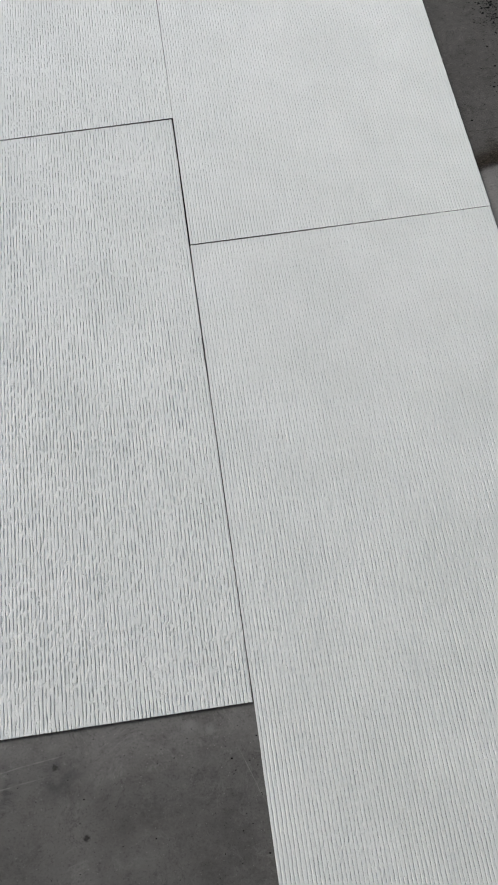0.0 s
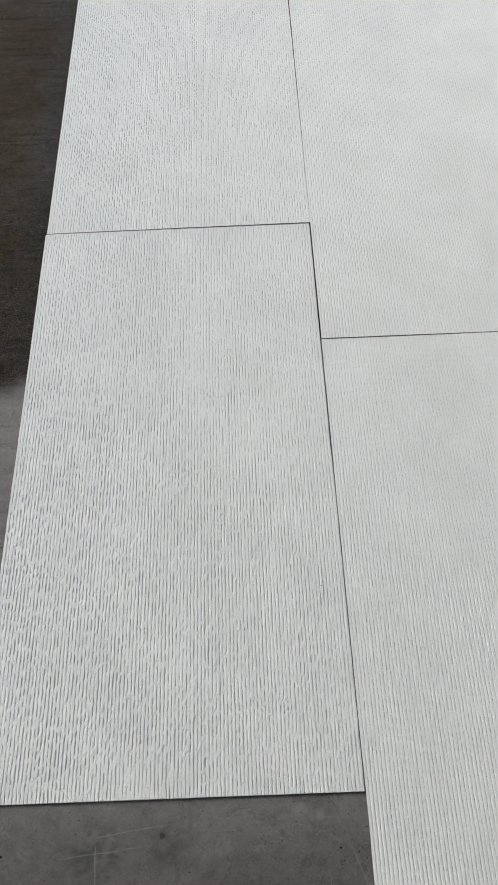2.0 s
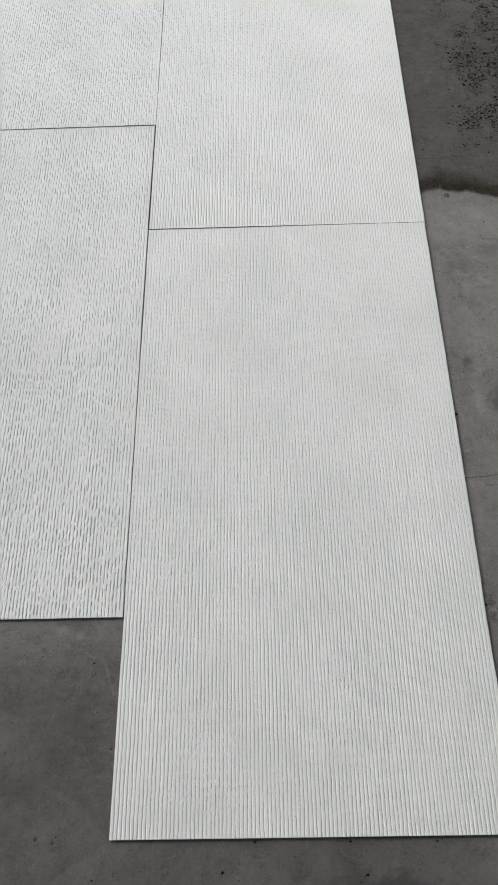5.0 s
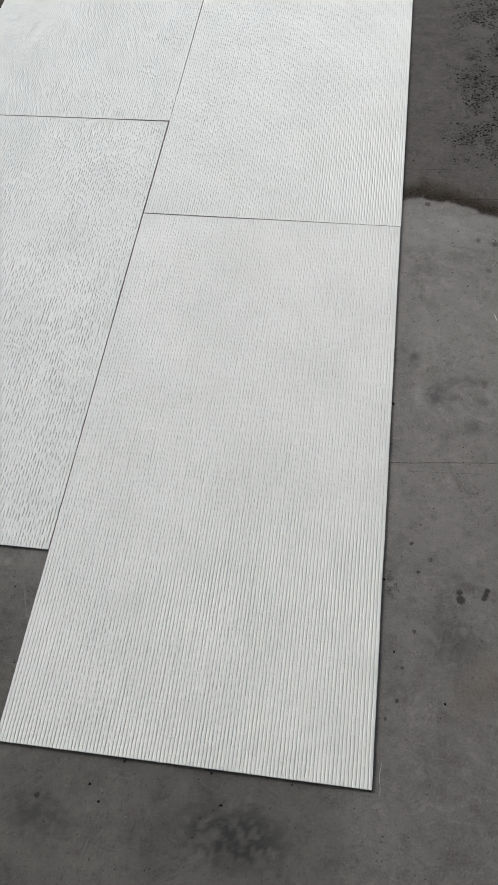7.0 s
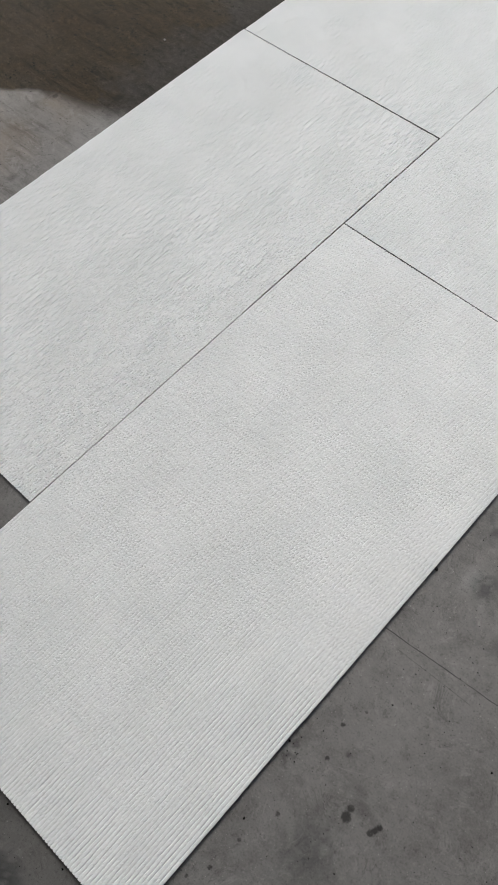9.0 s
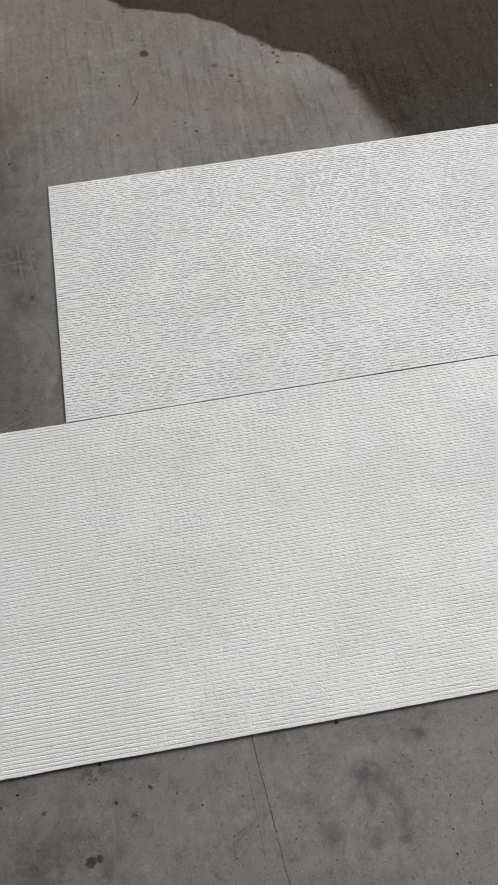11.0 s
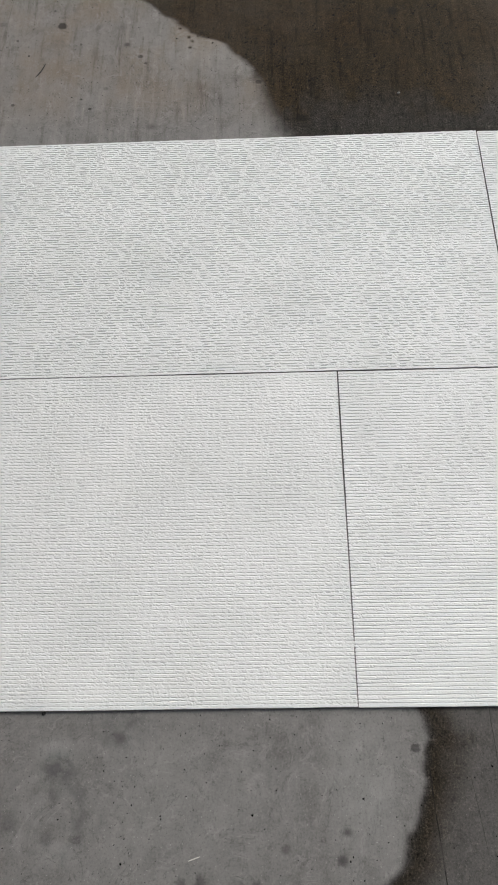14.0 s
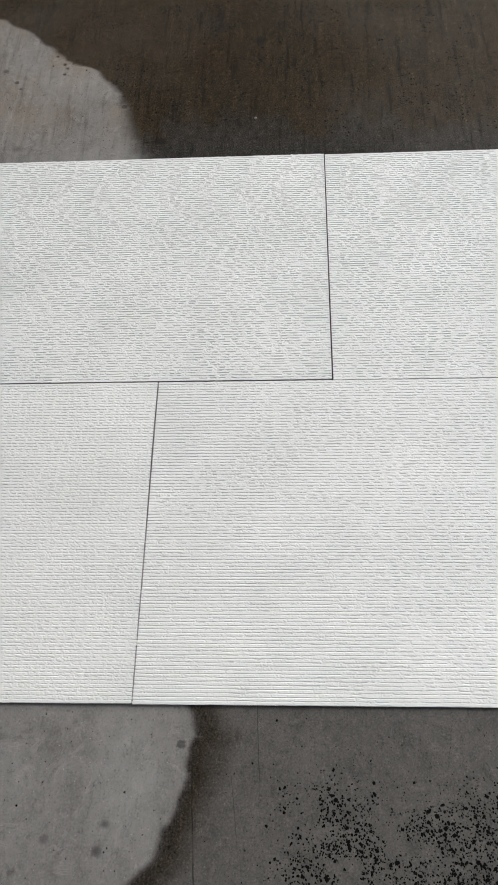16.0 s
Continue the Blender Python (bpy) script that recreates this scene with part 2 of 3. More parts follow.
def grid_mesh(name, X, Y, Z):
    """A mesh over a grid of rows and columns of points."""
    rows, cols = X.shape
    me = bpy.data.meshes.new(name)
    co = np.stack([X, Y, Z], -1).reshape(-1, 3).astype(np.float32)
    a = (np.arange(rows - 1)[:, None] * cols + np.arange(cols - 1)[None]).ravel()
    quads = np.stack([a, a + 1, a + cols + 1, a + cols], -1).astype(np.int32)
    me.vertices.add(len(co))
    me.vertices.foreach_set("co", co.ravel())
    me.loops.add(quads.size)
    me.loops.foreach_set("vertex_index", quads.ravel())
    me.polygons.add(len(quads))
    me.polygons.foreach_set("loop_start", np.arange(0, quads.size, 4, dtype=np.int32))
    me.update(calc_edges=True)
    me.validate()
    me.shade_flat()
    return me


def part(name, bm, material, parent=None, label=""):
    me = bpy.data.meshes.new(name)
    bm.to_mesh(me)
    bm.free()
    me.materials.append(material)
    ob = new(name, me)
    ob.parent = parent
    return tagged(ob, label)


# ---- floor ----
# Dampness begins beyond this line: y as a function of x.
DAMP_X = (-3.0, -1.4, -1.28, -1.18, -1.13, -1.07, -1.005, -0.96, -0.936, -0.915, -0.86, -0.825, -0.73, -0.61, 0.60, 0.625, 0.645, 0.665, 0.712, 0.765, 0.816, 0.86, 3.0)
DAMP_Y = (0.2, 0.42, 0.47, 0.56, 0.70, 0.79, 0.868, 0.895, 0.93, 0.985, 1.02, 1.043, 1.08, 1.115, 1.285, 1.298, 1.306, 1.297, 1.287, 1.272, 1.246, 1.20, 1.0)
# Dark spots beyond the panels' left edge, beyond their right edge, and in the corner: x, y, radius, strength.
SPOTS_LEFT = (
    (-0.998, 0.589, 0.009, 0.95), (-0.924, 0.752, 0.007, 0.6), (-0.662, 1.159, 0.010, 0.8), (-1.009, 1.387, 0.012, 0.8),
    (-1.016, 0.443, 0.009, 0.3), (-1.055, 0.566, 0.004, 0.7), (-0.880, 0.786, 0.005, 0.8), (-0.857, 0.799, 0.004, 0.7),
    (-0.951, 0.485, 0.003, 0.9), (-0.929, 0.641, 0.003, 0.9), (-0.743, 0.657, 0.003, 0.9), (-0.712, 0.679, 0.004, 0.9),
    (-0.733, 0.500, 0.004, 0.7), (-0.689, 0.252, 0.004, 0.8), (-0.649, 0.820, 0.011, 0.35), (-0.777, 0.711, 0.006, 0.35),
    (-0.706, 1.343, 0.006, 0.7), (-0.821, 1.250, 0.005, 0.7), (-0.782, 1.064, 0.006, 0.7), (-0.706, 1.476, 0.007, 0.6),
    (-0.895, 1.270, 0.006, 0.7), (-0.699, 1.140, 0.005, 0.6),
)
SPOTS_RIGHT = (
    (0.734, 0.322, 0.0065, 0.95), (0.732, 0.336, 0.0055, 0.72), (0.728, 0.362, 0.012, 0.3), (0.779, 0.343, 0.004, 0.9),
    (0.776, 0.336, 0.004, 0.95), (0.773, 0.328, 0.004, 0.9), (0.660, 1.282, 0.006, 0.8), (0.773, 1.173, 0.007, 0.55),
    (0.810, 1.166, 0.008, 0.6), (0.795, 1.084, 0.007, 0.4), (0.641, 0.835, 0.010, 0.3), (0.616, 0.109, 0.003, 0.8),
    (0.633, 0.139, 0.003, 0.9), (0.640, 0.194, 0.003, 0.8), (0.658, 0.257, 0.003, 0.8), (0.648, 0.418, 0.003, 0.9),
    (0.661, 0.365, 0.003, 0.9), (0.663, 0.456, 0.003, 0.7), (0.682, 0.390, 0.004, 0.6),
)
SPOTS_CORNER = (
    (-0.264, 0.183, 0.004, 0.95), (-0.323, 0.166, 0.019, 0.35), (-0.246, 0.098, 0.003, 0.8), (-0.185, 0.207, 0.005, 0.6),
    (-0.110, 0.003, 0.003, 0.8), (-0.083, -0.002, 0.003, 0.8), (-0.208, -0.006, 0.004, 0.7), (-0.018, 0.053, 0.005, 0.6),
    (0.088, -0.069, 0.004, 0.8), (0.345, -0.070, 0.004, 0.8), (0.429, -0.079, 0.006, 0.8), (0.304, -0.099, 0.012, 0.4),
    (-0.078, 0.289, 0.005, 0.7), (-0.129, 0.284, 0.006, 0.6), (-0.306, 0.284, 0.004, 0.8), (-0.400, 0.232, 0.005, 0.7),
    (-0.190, 0.287, 0.008, 0.4), (-0.225, 0.283, 0.014, 0.35), (-0.325, 0.125, 0.008, 0.4), (-0.155, 0.155, 0.010, 0.3),
)
# Drops of water that fell short of the damp edge: x, y.
DROPS = ((-1.006, 0.868), (-0.990, 0.880), (-0.942, 0.899), (-0.927, 0.908), (-0.945, 0.921), (-0.950, 0.930), (-0.974, 0.877), (-0.905, 0.903), (-0.960, 0.905))


def blob(x, y, cx, cy, rx, ry):
    return smooth(1.3 - np.hypot((x - cx) / rx, (y - cy) / ry))


def build_floor():
    xs = np.concatenate([[-80, -30, -12, -6], np.arange(-4, -1.5, 0.15), np.arange(-1.4, -1.16, 0.006), np.arange(-1.155, -0.57, 0.0034), np.arange(-0.565, 0.575, 0.006), np.arange(0.58, 1.06, 0.0030), np.arange(1.15, 4, 0.15), [6, 12, 30, 80]])
    ys = np.concatenate([[-80, -30, -12, -6], np.arange(-3, -0.31, 0.15), np.arange(-0.30, 1.85, 0.0038), np.arange(1.85, 2.75, 0.008), np.arange(2.9, 5, 0.15), [6, 8, 14, 30, 80]])
    X, Y = np.meshgrid(xs, ys)
    me = grid_mesh("floor", X, Y, np.zeros_like(X))
    x, y = X.ravel(), Y.ravel()
    ragged = (layered(x, y, 0.06, 11) - 0.5) * 0.035
    edge = y - np.interp(x, DAMP_X, DAMP_Y) + ragged
    wet = smooth(edge / np.where(x > 0, 0.016, 0.024 + 0.05 * smooth((x + 0.8) / 0.12)) + 0.5)
    wet = wet * (0.86 + 0.28 * layered(x, y, 0.35, 21) * (1 - smooth((edge - 0.5) / 0.5) * 0.5))
    wet = wet * (1 - 0.36 * smooth((edge - 0.02) / 0.06) * smooth((x - 0.5) / 0.05))
    away = np.hypot(x, (y - 1.0)) + (layered(x, y, 0.8, 25) - 0.5) * 0.9
    near = smooth((3.0 - away) / 0.8)
    wet = wet * near
    # drips that ran ahead of the damp edge
    for k, (px, py) in enumerate(DROPS):
        wet = np.maximum(wet, 0.95 * blob(x, y, px, py, 0.005 + 0.0008 * (k % 3), 0.0045))
    wet = wet * (1 - 0.85 * blob(x, y, -0.95, 2.62, 0.2, 0.16))
    dark = np.zeros_like(x)
    wobble = 1 + (layered(x, y, 0.015, 31) - 0.5) * 0.9
    spot, spot_depth = np.zeros_like(x), np.zeros_like(x)
    for cx, cy, r, k in list(SPOTS_LEFT + SPOTS_RIGHT) + [(u, v, r, k * (0.6 if r > 0.0045 else 1.0)) for u, v, r, k in SPOTS_CORNER]:
        if k >= 0.7:
            away = np.hypot(x - cx, y - cy) / (max(r, 0.0024) * wobble)
            spot = np.maximum(spot, np.clip(1.0 - 0.5 * away, 0, 1))
            spot_depth = np.where(away < 2.6, np.maximum(spot_depth, k), spot_depth)
            continue
        dark = np.maximum(dark, k * smooth(1.4 - np.hypot(x - cx, y - cy) / (np.maximum(r, 0.0034) * wobble)))
    # rubbed dirt
    scuff = smooth((layered(x, y, 0.012, 51) - 0.45) * 5)
    for cx, cy, rx, ry, k in ((0.84, 0.95, 0.02, 0.03, 0.6), (0.833, 1.03, 0.02, 0.025, 0.6), (0.616, 0.335, 0.022, 0.045, 0.5), (0.745, 0.35, 0.025, 0.02, 0.35), (0.77, 0.27, 0.03, 0.04, 0.25)):
        dark = np.maximum(dark, k * scuff * blob(x, y, cx, cy, rx, ry))
    # rubbed, streaky smudges
    ridge = 1 - np.abs(2 * layered(x * 1.6 + y, y * 1.3 - x, 0.03, 61) - 1)
    streaks = smooth((ridge - 0.62) * 3.2)
    smudge = np.zeros_like(x)
    for cx, cy, rx, ry, k in ((0.685, 0.745, 0.03, 0.03, 0.6), (0.72, 0.25, 0.05, 0.07, 0.4), (0.40, -0.09, 0.10, 0.05, 0.9), (0.10, -0.10, 0.06, 0.04, 0.5), (-0.41, 0.27, 0.05, 0.05, 0.6), (-0.30, 0.27, 0.05, 0.04, 0.4), (0.63, 0.84, 0.03, 0.05, 0.4)):
        smudge = np.maximum(smudge, k * (0.3 + 0.7 * streaks) * blob(x, y, cx, cy, rx, ry))
    # a rubbed ring of arcs
    ring, turn = np.hypot(x - 0.745, (y - 0.735) * 0.9), np.arctan2(y - 0.735, x - 0.745)
    arcs = lattice(ring, turn * 0.02, 0.009, 65) * 0.5 + layered(x, y, 0.02, 66) * 0.5
    around = smooth((0.085 - ring) / 0.03)
    smudge = np.maximum(smudge, 0.32 * around * smooth((arcs - 0.5) * 4))
    # the corner beside the first panel: dirt, plus a bystander's soft shadow painted in
    dirt_shade = smooth((0.42 - y) / 0.25) * smooth((0.65 - x) / 0.15) * smooth((x + 1.1) / 0.4) * smooth((y + 0.9 + (layered(x, y, 0.3, 72) - 0.5) * 0.5) / 0.4)
    dark = np.maximum(dark, dirt_shade * (0.27 + 0.36 * layered(x, y, 0.07, 71)))
    # uneven darkening beside the first panel, stronger towards its near end
    dark = np.maximum(dark, 0.11 * smooth((0.66 - y) / 0.3) * smooth((x - 0.5) / 0.05) * near * (0.5 + layered(x, y, 0.12, 73)))
    pale = np.zeros_like(x)
    for cx, cy, rx, ry, k in ((0.655, 0.735, 0.018, 0.03, 0.5), (0.80, 0.755, 0.02, 0.04, 0.4), (-0.10, 0.314, 0.012, 0.01, 0.5), (-0.07, 0.305, 0.008, 0.008, 0.5), (0.74, 0.95, 0.12, 0.2, 0.22), (-0.93, 0.92, 0.12, 0.16, 0.3), (0.72, 1.2, 0.12, 0.07, 0.35)):
        pale = np.maximum(pale, k * blob(x, y, cx, cy, rx, ry) * (0.4 + 0.8 * layered(x, y, 0.02, 81)))
    pale = np.maximum(pale, 0.22 * around * smooth((0.46 - arcs) * 4))
    field = smooth((x - 0.59) / 0.16) * smooth((y - 1.33) / 0.1) * smooth((2.5 - y) / 0.3)
    lumps = layered(x, y, 0.07, 91) * 0.55 + layered(x, y, 0.02, 92) * 0.45
    pit = field * near * (0.13 + 1.1 * smooth((lumps - 0.31) * 4.0) * smooth((x - 0.64) / 0.16) * smooth((y - 1.38) / 0.12))
    # shade around the clustered pits, put into the colour
    dark = np.maximum(dark, 0.2 * field * near * smooth((lumps - 0.52) * 6) * smooth((x - 0.68) / 0.14))
    pit = np.maximum(pit, 0.08 * smooth((-0.6 - x) / 0.1) * (1 + 5.5 * smooth(edge / 0.05) * smooth((layered(x, y, 0.06, 94) - 0.4) * 4)))
    pit = np.maximum(pit, 0.1 * near * smooth((x - 0.6) / 0.06) * smooth((layered(x, y, 0.07, 93) - 0.5) * 4.5))
    pit = np.maximum(pit, 0.3 * blob(x, y, 0.616, 0.335, 0.02, 0.042))
    blotch = smooth((layered(x, y * 1.6, 0.12, 97) - 0.3) * 2.2)
    warm = smooth((-0.60 - x) / 0.22) * (0.12 + 0.42 * blotch)
    warm = warm * near
    warm = np.maximum(warm, dirt_shade * 0.04 * blotch)
    warm = np.maximum(warm, 0.3 * blob(x, y, 0.80, 0.16, 0.08, 0.07) * blotch)
    warm = np.maximum(warm, 0.08 * smooth((x - 0.5) / 0.05) * smooth(edge / 0.02) * smooth((0.1 - edge) / 0.07))
    broom = 0.12 + 0.5 * smooth((-0.5 - x) / 0.2) * near + 0.5 * np.maximum(blob(x, y, -0.83, 0.85, 0.2, 0.17), blob(x, y, -1.05, 0.3, 0.2, 0.2))
    for key, values in (("wet", wet), ("dark", dark), ("pale", pale), ("pit", pit), ("warm", warm), ("broom", broom), ("smudge", smudge), ("spot", spot), ("spot_depth", spot_depth)):
        me.attributes.new(key, "FLOAT", "POINT").data.foreach_set("value", np.clip(values, 0, 1).astype(np.float32))
    me.materials.append(CONCRETE)
    return tagged(new("floor", me), "grey concrete floor with dark damp patches and pits", "floor", kind="structure")


build_floor()


# ---- unseen walls and ceiling, added to shape the light ----
def slab(name, lo, hi, material, label, category):
    bm = bmesh.new()
    size = [b - a for a, b in zip(lo, hi)]
    mid = [(a + b) / 2 for a, b in zip(lo, hi)]
    bmesh.ops.create_cube(bm, size=1.0, matrix=Matrix.Translation(mid) @ Matrix.Diagonal((*size, 1)))
    bmesh.ops.bevel(bm, geom=bm.edges[:], offset=0.01, segments=1, affect="EDGES")
    return tagged(part(name, bm, material), label, category, kind="structure")


WALL = plain_material("grey_render", (0.22, 0.215, 0.20), (0.30, 0.29, 0.275), 2.5, 0.9)
slab("unseen_wall_south", (-3.6, -6.2, 0), (6.2, -6.0, 4.2), WALL, "unseen plain grey wall, added to block light", "wall")
slab("unseen_wall_east", (6.0, -6.0, 0), (6.2, 2.9, 4.2), WALL, "unseen plain grey wall, added to block light", "wall")
# its open edges set how brightness falls off across the floor
slab("ceiling", (-3.6, -6.2, 4.2), (6.2, 2.9, 4.4), WALL, "unseen plain grey ceiling, added to block sky light", "ceiling")

# ---- ribbed panels ----
WIDE, LONG, THICK, PITCH = 0.6, 1.2, 0.0044, 0.006
STEP = np.array([0.0, 0.08, 0.16, 0.235, 0.785, 0.905])
DROP = np.array([1.0, 0.88, 0.25, 0.0, 0.0, 0.6])


def ribbed_face(seed, rough, depth, loose, period, marks, LONG, hollow, chafed):
    """The worn, finely ribbed top of a panel, with its corner at the origin."""
    rng = np.random.RandomState(seed)
    ribs = int(round(WIDE / PITCH))
    ys = np.linspace(0, LONG, round(LONG / 0.0025) + 1)
    xs = ((np.arange(ribs)[:, None] + STEP[None]) * PITCH).ravel()
    xs = np.append(xs, WIDE)
    rib = np.append(np.repeat(np.arange(ribs), len(STEP)), ribs)
    drop = np.append(np.tile(DROP, ribs), 0.3)
    drop[0] = 0.3
    groove = np.append((np.repeat(np.arange(ribs), len(STEP)) + np.tile((STEP > 0.5), ribs)), ribs).astype(int)
    X, Y = np.meshgrid(xs, ys)
    # each groove is broken into short dashes, whose gaps drift across the ribs in slanting rows
    G = groove[None] * 7.31 + np.zeros_like(Y)
    drift = layered(X * 0.7, Y, 0.07, seed + 20, 2) * 2.2 + lattice(G, Y, 0.05, seed + 21) * loose
    heavy = depth > 0.002
    sparse, uneven, fill = (0.22, 2.2, 0.86) if heavy else (0.22, 1.9, 0.80)
    phase = math.tau * (Y / period + drift)
    dash = smooth((np.cos(phase) + sparse + (lattice(G + 3, Y, 0.009, seed + 1) - 0.5) * uneven) * 0.8 + 0.5)
    worn = smooth(((layered(X, Y, 0.12, seed + 2) - 0.5) * 0.6 + rough(X, Y) - 0.5) * 1.6 + 0.5)
    clumps = smooth((layered(X * 1.6, Y, 0.035, seed + 24, 2) - 0.27) * 2.4)
    cut = depth * (0.68 + 0.3 * worn) * (1 - fill * worn * (1 - dash))
    cut = cut * (1 - (0.5 if heavy else 0.25) * worn * (1 - clumps)) * (0.55 + 0.5 * lattice(G + 9, Y, 0.018, seed + 3) + 0.45 * lattice(X * 0.5, Y - 0.4 * X, 0.011, seed + 23))
    R = rib[None] * 5.17 + np.zeros_like(Y)
    top = (lattice(R, Y, 0.011, seed + 4) - 0.5) * 0.00036 * (0.5 + 0.5 * worn) + (lattice(R, Y, 0.04, seed + 5) - 0.5) * 0.00022
    crumb = smooth((lattice(X, Y, 0.0045, seed + 6) - 0.76) * 6) * 0.0003 * worn
    Z = THICK - drop[None] * cut + top - crumb
    for mx, my, r, h in marks:
        Z = Z + h * smooth(1.3 - np.hypot(X - mx, (Y - my)) / r)
    chipped = (rng.rand(*Z.shape) < 0.03 + 0.03 * worn) & (drop[None] < 0.7)
    filled = (rng.rand(*Z.shape) < 0.07 * (0.4 + worn)) & (drop[None] > 0.7)
    Z = Z - chipped * 0.26 * depth + filled * 0.6 * cut
    Z = Z + (rng.rand(*Z.shape) - 0.5) * 0.00022 * (0.7 + 0.5 * worn)
    Z = np.maximum(Z, 0.0016)
    inner = (drop[None] >= 0) & (X > 0.001) & (X < WIDE - 0.001)
    X = X + inner * (lattice(G + 5, Y, 0.025, seed + 7) - 0.5) * 0.0012 + inner * (drop[None] == 0) * (rng.rand(*X.shape) - 0.5) * 0.0005
    # ends are broken off unevenly, most at the grooves
    bite = 0.0001 + 0.0015 * drop[None] * (0.5 + 0.5 * rng.rand(1, len(xs))) + 0.0003 * rng.rand(1, len(xs))
    Y = Y + np.where(Y == 0, bite, 0) - np.where(Y == LONG, bite + (hollow(X) if hollow else 0), 0)
    side = smooth((lattice(Y, Y * 0, 0.16, seed + 10) - 0.35) * 2.5) * (0.0007 if chafed else 0.0) + (lattice(Y, Y * 0, 0.03, seed + 8) - 0.5) * 0.0004 + (lattice(Y, Y * 0, 0.006, seed + 9) - 0.5) * 0.0003
    X = np.where(X < 0.0005, X + np.abs(side), np.where(X > WIDE - 0.0005, X - np.abs(side), X))
    # turn the rim down
    X, Y = (np.pad(a, 1, mode="edge") for a in (X, Y))
    Z = np.pad(Z, 1, constant_values=0.0008)
    me = grid_mesh("face", X, Y, Z)
    rim = np.zeros((X.shape[0] - 1, X.shape[1] - 1), np.int32)
    rim[0], rim[-1], rim[:, 0], rim[:, -1] = 1, 1, 1, 1
    me.polygons.foreach_set("material_index", rim.ravel())
    return me


def ribbed_panel(x, y, turn, seed, rough, depth, loose, period, label, marks=(), LONG=LONG, hollow=None, chafed=True, lift=0.0, tilt=0.0):
    thing = tagged(new("ribbed_panel"), label, "panel", "ribbed panels laid on the floor")
    me = ribbed_face(seed, rough, depth, loose, period, marks, LONG, hollow, chafed)
    me.materials.append(PANEL)
    me.materials.append(SHADED_CUT)
    face = new("face", me)
    face.parent = thing
    bm = bmesh.new()
    bmesh.ops.create_cube(bm, size=1.0, matrix=Matrix.Translation((WIDE / 2, LONG / 2, 0.0007)) @ Matrix.Diagonal((WIDE - 0.003, LONG - 0.003, 0.0014, 1)))
    bmesh.ops.bevel(bm, geom=bm.edges[:], offset=0.0003, segments=1, affect="EDGES")
    part("backing", bm, BACKING, thing, "thin grey mesh backing")
    thing.matrix_world = pose(x, y, lift, 0, tilt, turn)
    return thing


FAR_END = lambda x: 0.0005 * smooth((x - 0.04) / 0.05) * smooth((0.32 - x) / 0.12) - 0.0022 * smooth((0.005 - np.abs(x - 0.503)) / 0.002)
ribbed_panel(0.0005, 0.0, 0.0, 100, lambda x, y: 0.95 - 0.45 * smooth((0.60 - y + 0.2 * (x - 0.3)) / 0.35), 0.0013, 0.6, 0.0135, "white ribbed stone panel, worn in the middle, lying on concrete", hollow=FAR_END)
ribbed_panel(0.0012, 1.2013, -0.07, 200, lambda x, y: 0.60 + 0.25 * smooth((y + 0.5 * (0.3 - x) - 0.2) / 0.3), 0.0016, 1.2, 0.0220, "white ribbed stone panel with fairly even ribs on concrete", (), 1.3, chafed=False, lift=0.0007, tilt=0.067)
ribbed_panel(-0.6006, 0.334, 0.03, 300, lambda x, y: 0.92 + 0 * x, 0.0023, 1.4, 0.0240, "white ribbed stone panel with broken worn ribs on concrete", ((0.28, 0.496, 0.004, 0.0008), (0.50, 0.07, 0.005, 0.0008), (0.17, 0.16, 0.005, 0.0008)))
ribbed_panel(-0.5986, 1.5353, 0.08, 400, lambda x, y: 0.96 + 0 * x, 0.0023, 1.4, 0.0240, "white ribbed stone panel with heavily worn broken ribs", chafed=False, tilt=-0.11)


# ---- small things on the floor ----
def sliver(name, points, radius, material, label, category):
    """A thin stalk that follows the points and lies on the floor."""
    bm = bmesh.new()
    rings = []
    for k, p in enumerate(points):
        p = Vector(p)
        ahead = (Vector(points[min(k + 1, len(points) - 1)]) - Vector(points[max(k - 1, 0)])).normalized()
        side = ahead.cross(Vector((0, 0, 1))).normalized()
        thin = radius * (0.45 + 0.55 * math.sin(math.pi * (k + 0.6) / (len(points) + 0.2)))
        rings.append([bm.verts.new(p + (side * math.cos(a) + Vector((0, 0, 1)) * math.sin(a)) * thin) for a in (math.tau * n / 6 for n in range(6))])
    for one, two in zip(rings, rings[1:]):
        for n in range(6):
            bm.faces.new((one[n], one[(n + 1) % 6], two[(n + 1) % 6], two[n]))
    bm.faces.new(rings[0][::-1])
    bm.faces.new(rings[-1])
    low = min(v.co.z for v in bm.verts)
    for v in bm.verts:
        v.co.z -= low
    return tagged(part(name, bm, material), label, category)


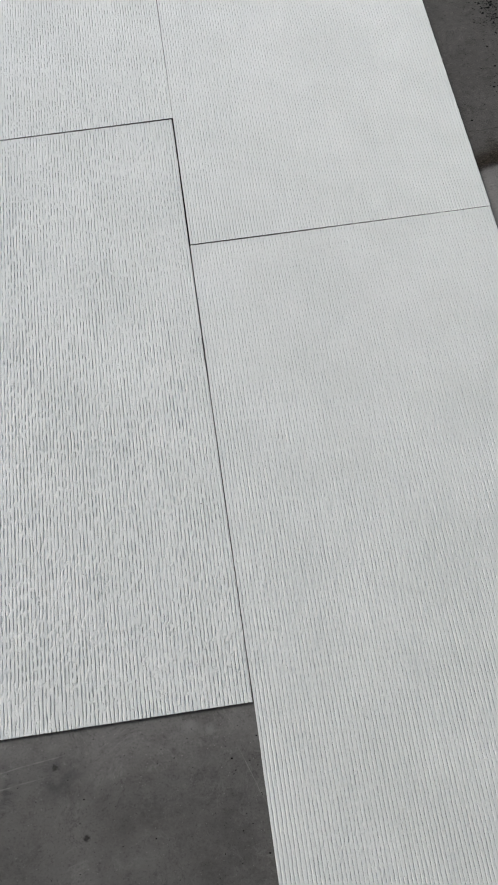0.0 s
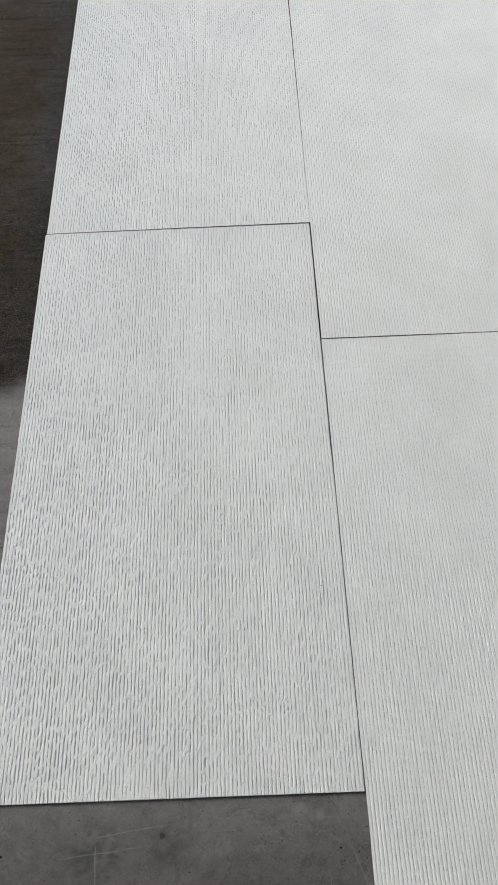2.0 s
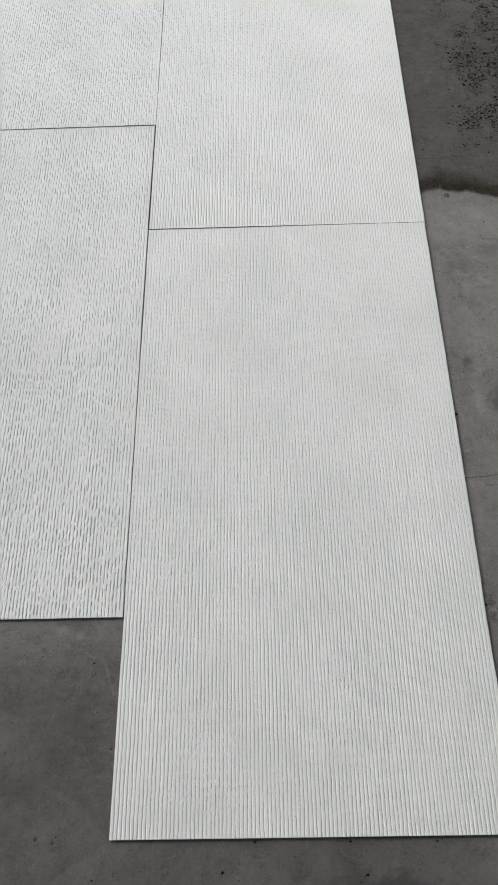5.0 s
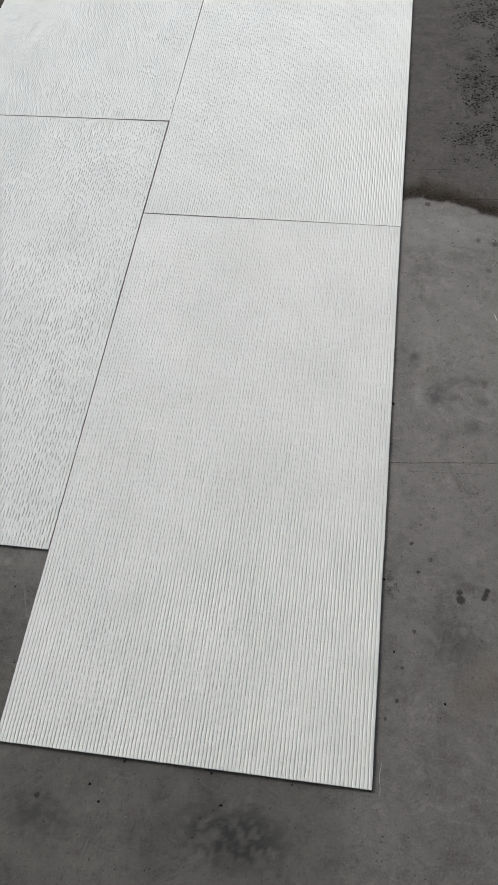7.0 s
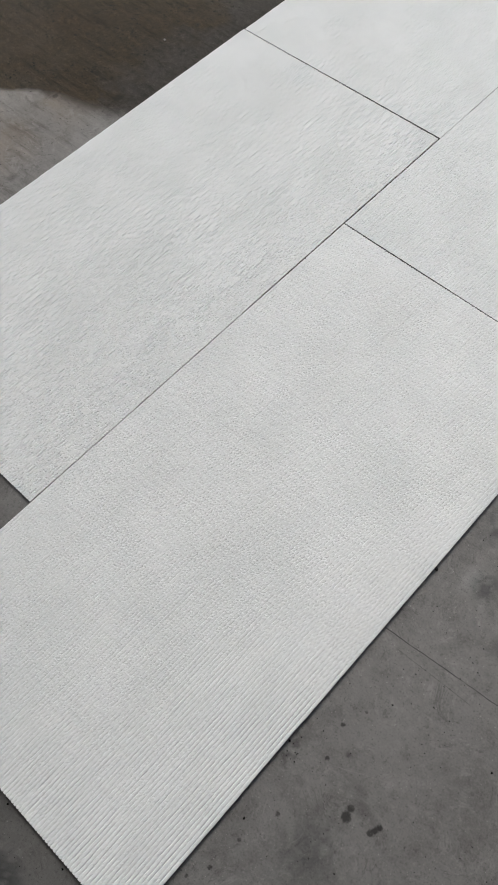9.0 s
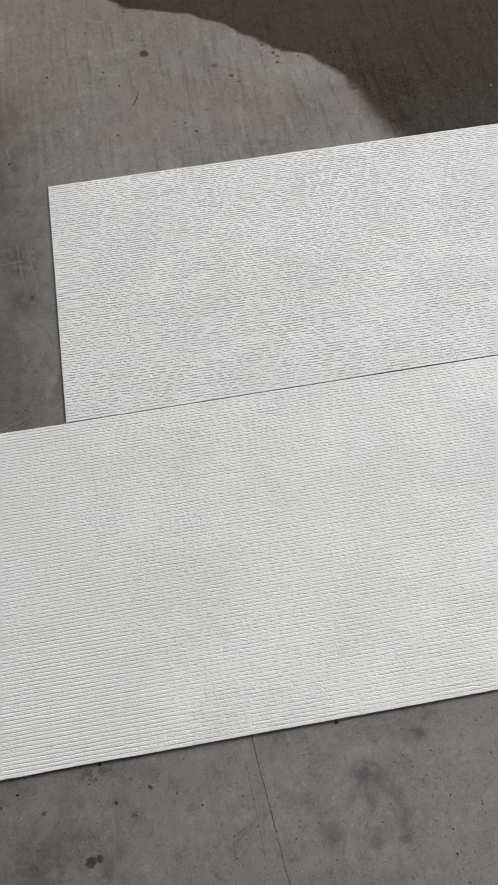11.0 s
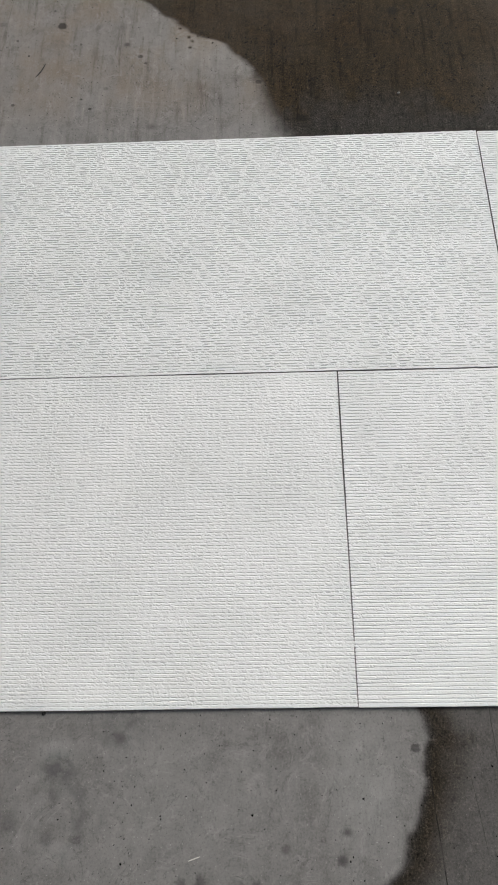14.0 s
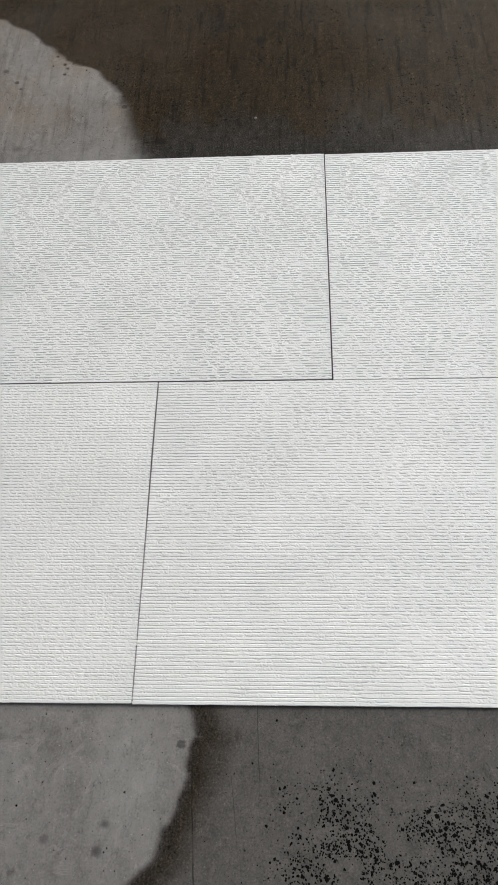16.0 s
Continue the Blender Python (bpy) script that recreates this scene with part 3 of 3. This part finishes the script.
def crumb(name, x, y, z, size, seed, material, label, category):
    """A broken, uneven crumb that rests at height z."""
    rng = random.Random(seed)
    bm = bmesh.new()
    bmesh.ops.create_icosphere(bm, subdivisions=2, radius=size)
    for v in bm.verts:
        k = 0.75 + 0.5 * noise.noise(v.co * (0.9 / size) + Vector((seed, 0, 0)))
        v.co = Vector((v.co.x * k, v.co.y * k * rng.uniform(0.72, 0.76), v.co.z * k * 0.55))
    low = min(v.co.z for v in bm.verts)
    for v in bm.verts:
        v.co.z -= low
    ob = part(name, bm, material)
    ob.matrix_world = pose(x, y, z, 0, 0, seed * 47 % 360)
    return tagged(ob, label, category)


TWIG = [(-0.866, 0.562, 0.001), (-0.858, 0.560, 0.001), (-0.848, 0.557, 0.001), (-0.838, 0.553, 0.001), (-0.829, 0.548, 0.001), (-0.822, 0.543, 0.001)]
sliver("twig", TWIG, 0.0013, GRIT, "thin dark curved twig lying on concrete", "twig")
sliver("straw", [(0.809 - 0.0014 * k, 0.944 + 0.0042 * k, 0.001) for k in range(5)], 0.0008, STRAW, "short pale straw sliver lying on concrete", "straw")
sliver("thread", [(0.612 + 0.0012 * math.sin(k), -0.006 + 0.006 * k, 0.0005) for k in range(9)], 0.0003, STRAW, "fine pale thread beside the panel's corner", "thread")
crumb("stone_chip", -0.727, 1.378, 0, 0.0046, 3, BACKING, "small pale grey stone chip on damp concrete", "chip")
DARK_CRUMB = "small dark crumb of grit against the panel's edge"
crumb("grit_crumb", 0.604, 0.714, 0, 0.0045, 7, GRIT, DARK_CRUMB, "grit")
crumb("grit_crumb", 0.214, -0.004, 0, 0.0035, 9, GRIT, DARK_CRUMB, "grit")
crumb("grit_crumb", -0.041, 0.664, 0.0048, 0.0014, 11, GRIT, "tiny dark crumb lying on the white panel", "grit")
for at, (gx, gy, size) in enumerate(((0.0, 0.482, 0.0013), (-0.001, 0.468, 0.0011), (0.0005, 0.453, 0.0012), (0.001, 0.505, 0.0009), (0.002, 1.074, 0.0012))):
    crumb("grit_crumb", gx, gy, 0.0046, size, 13 + 2 * at, GRIT, "tiny dark crumb caught in the joint between panels", "grit")
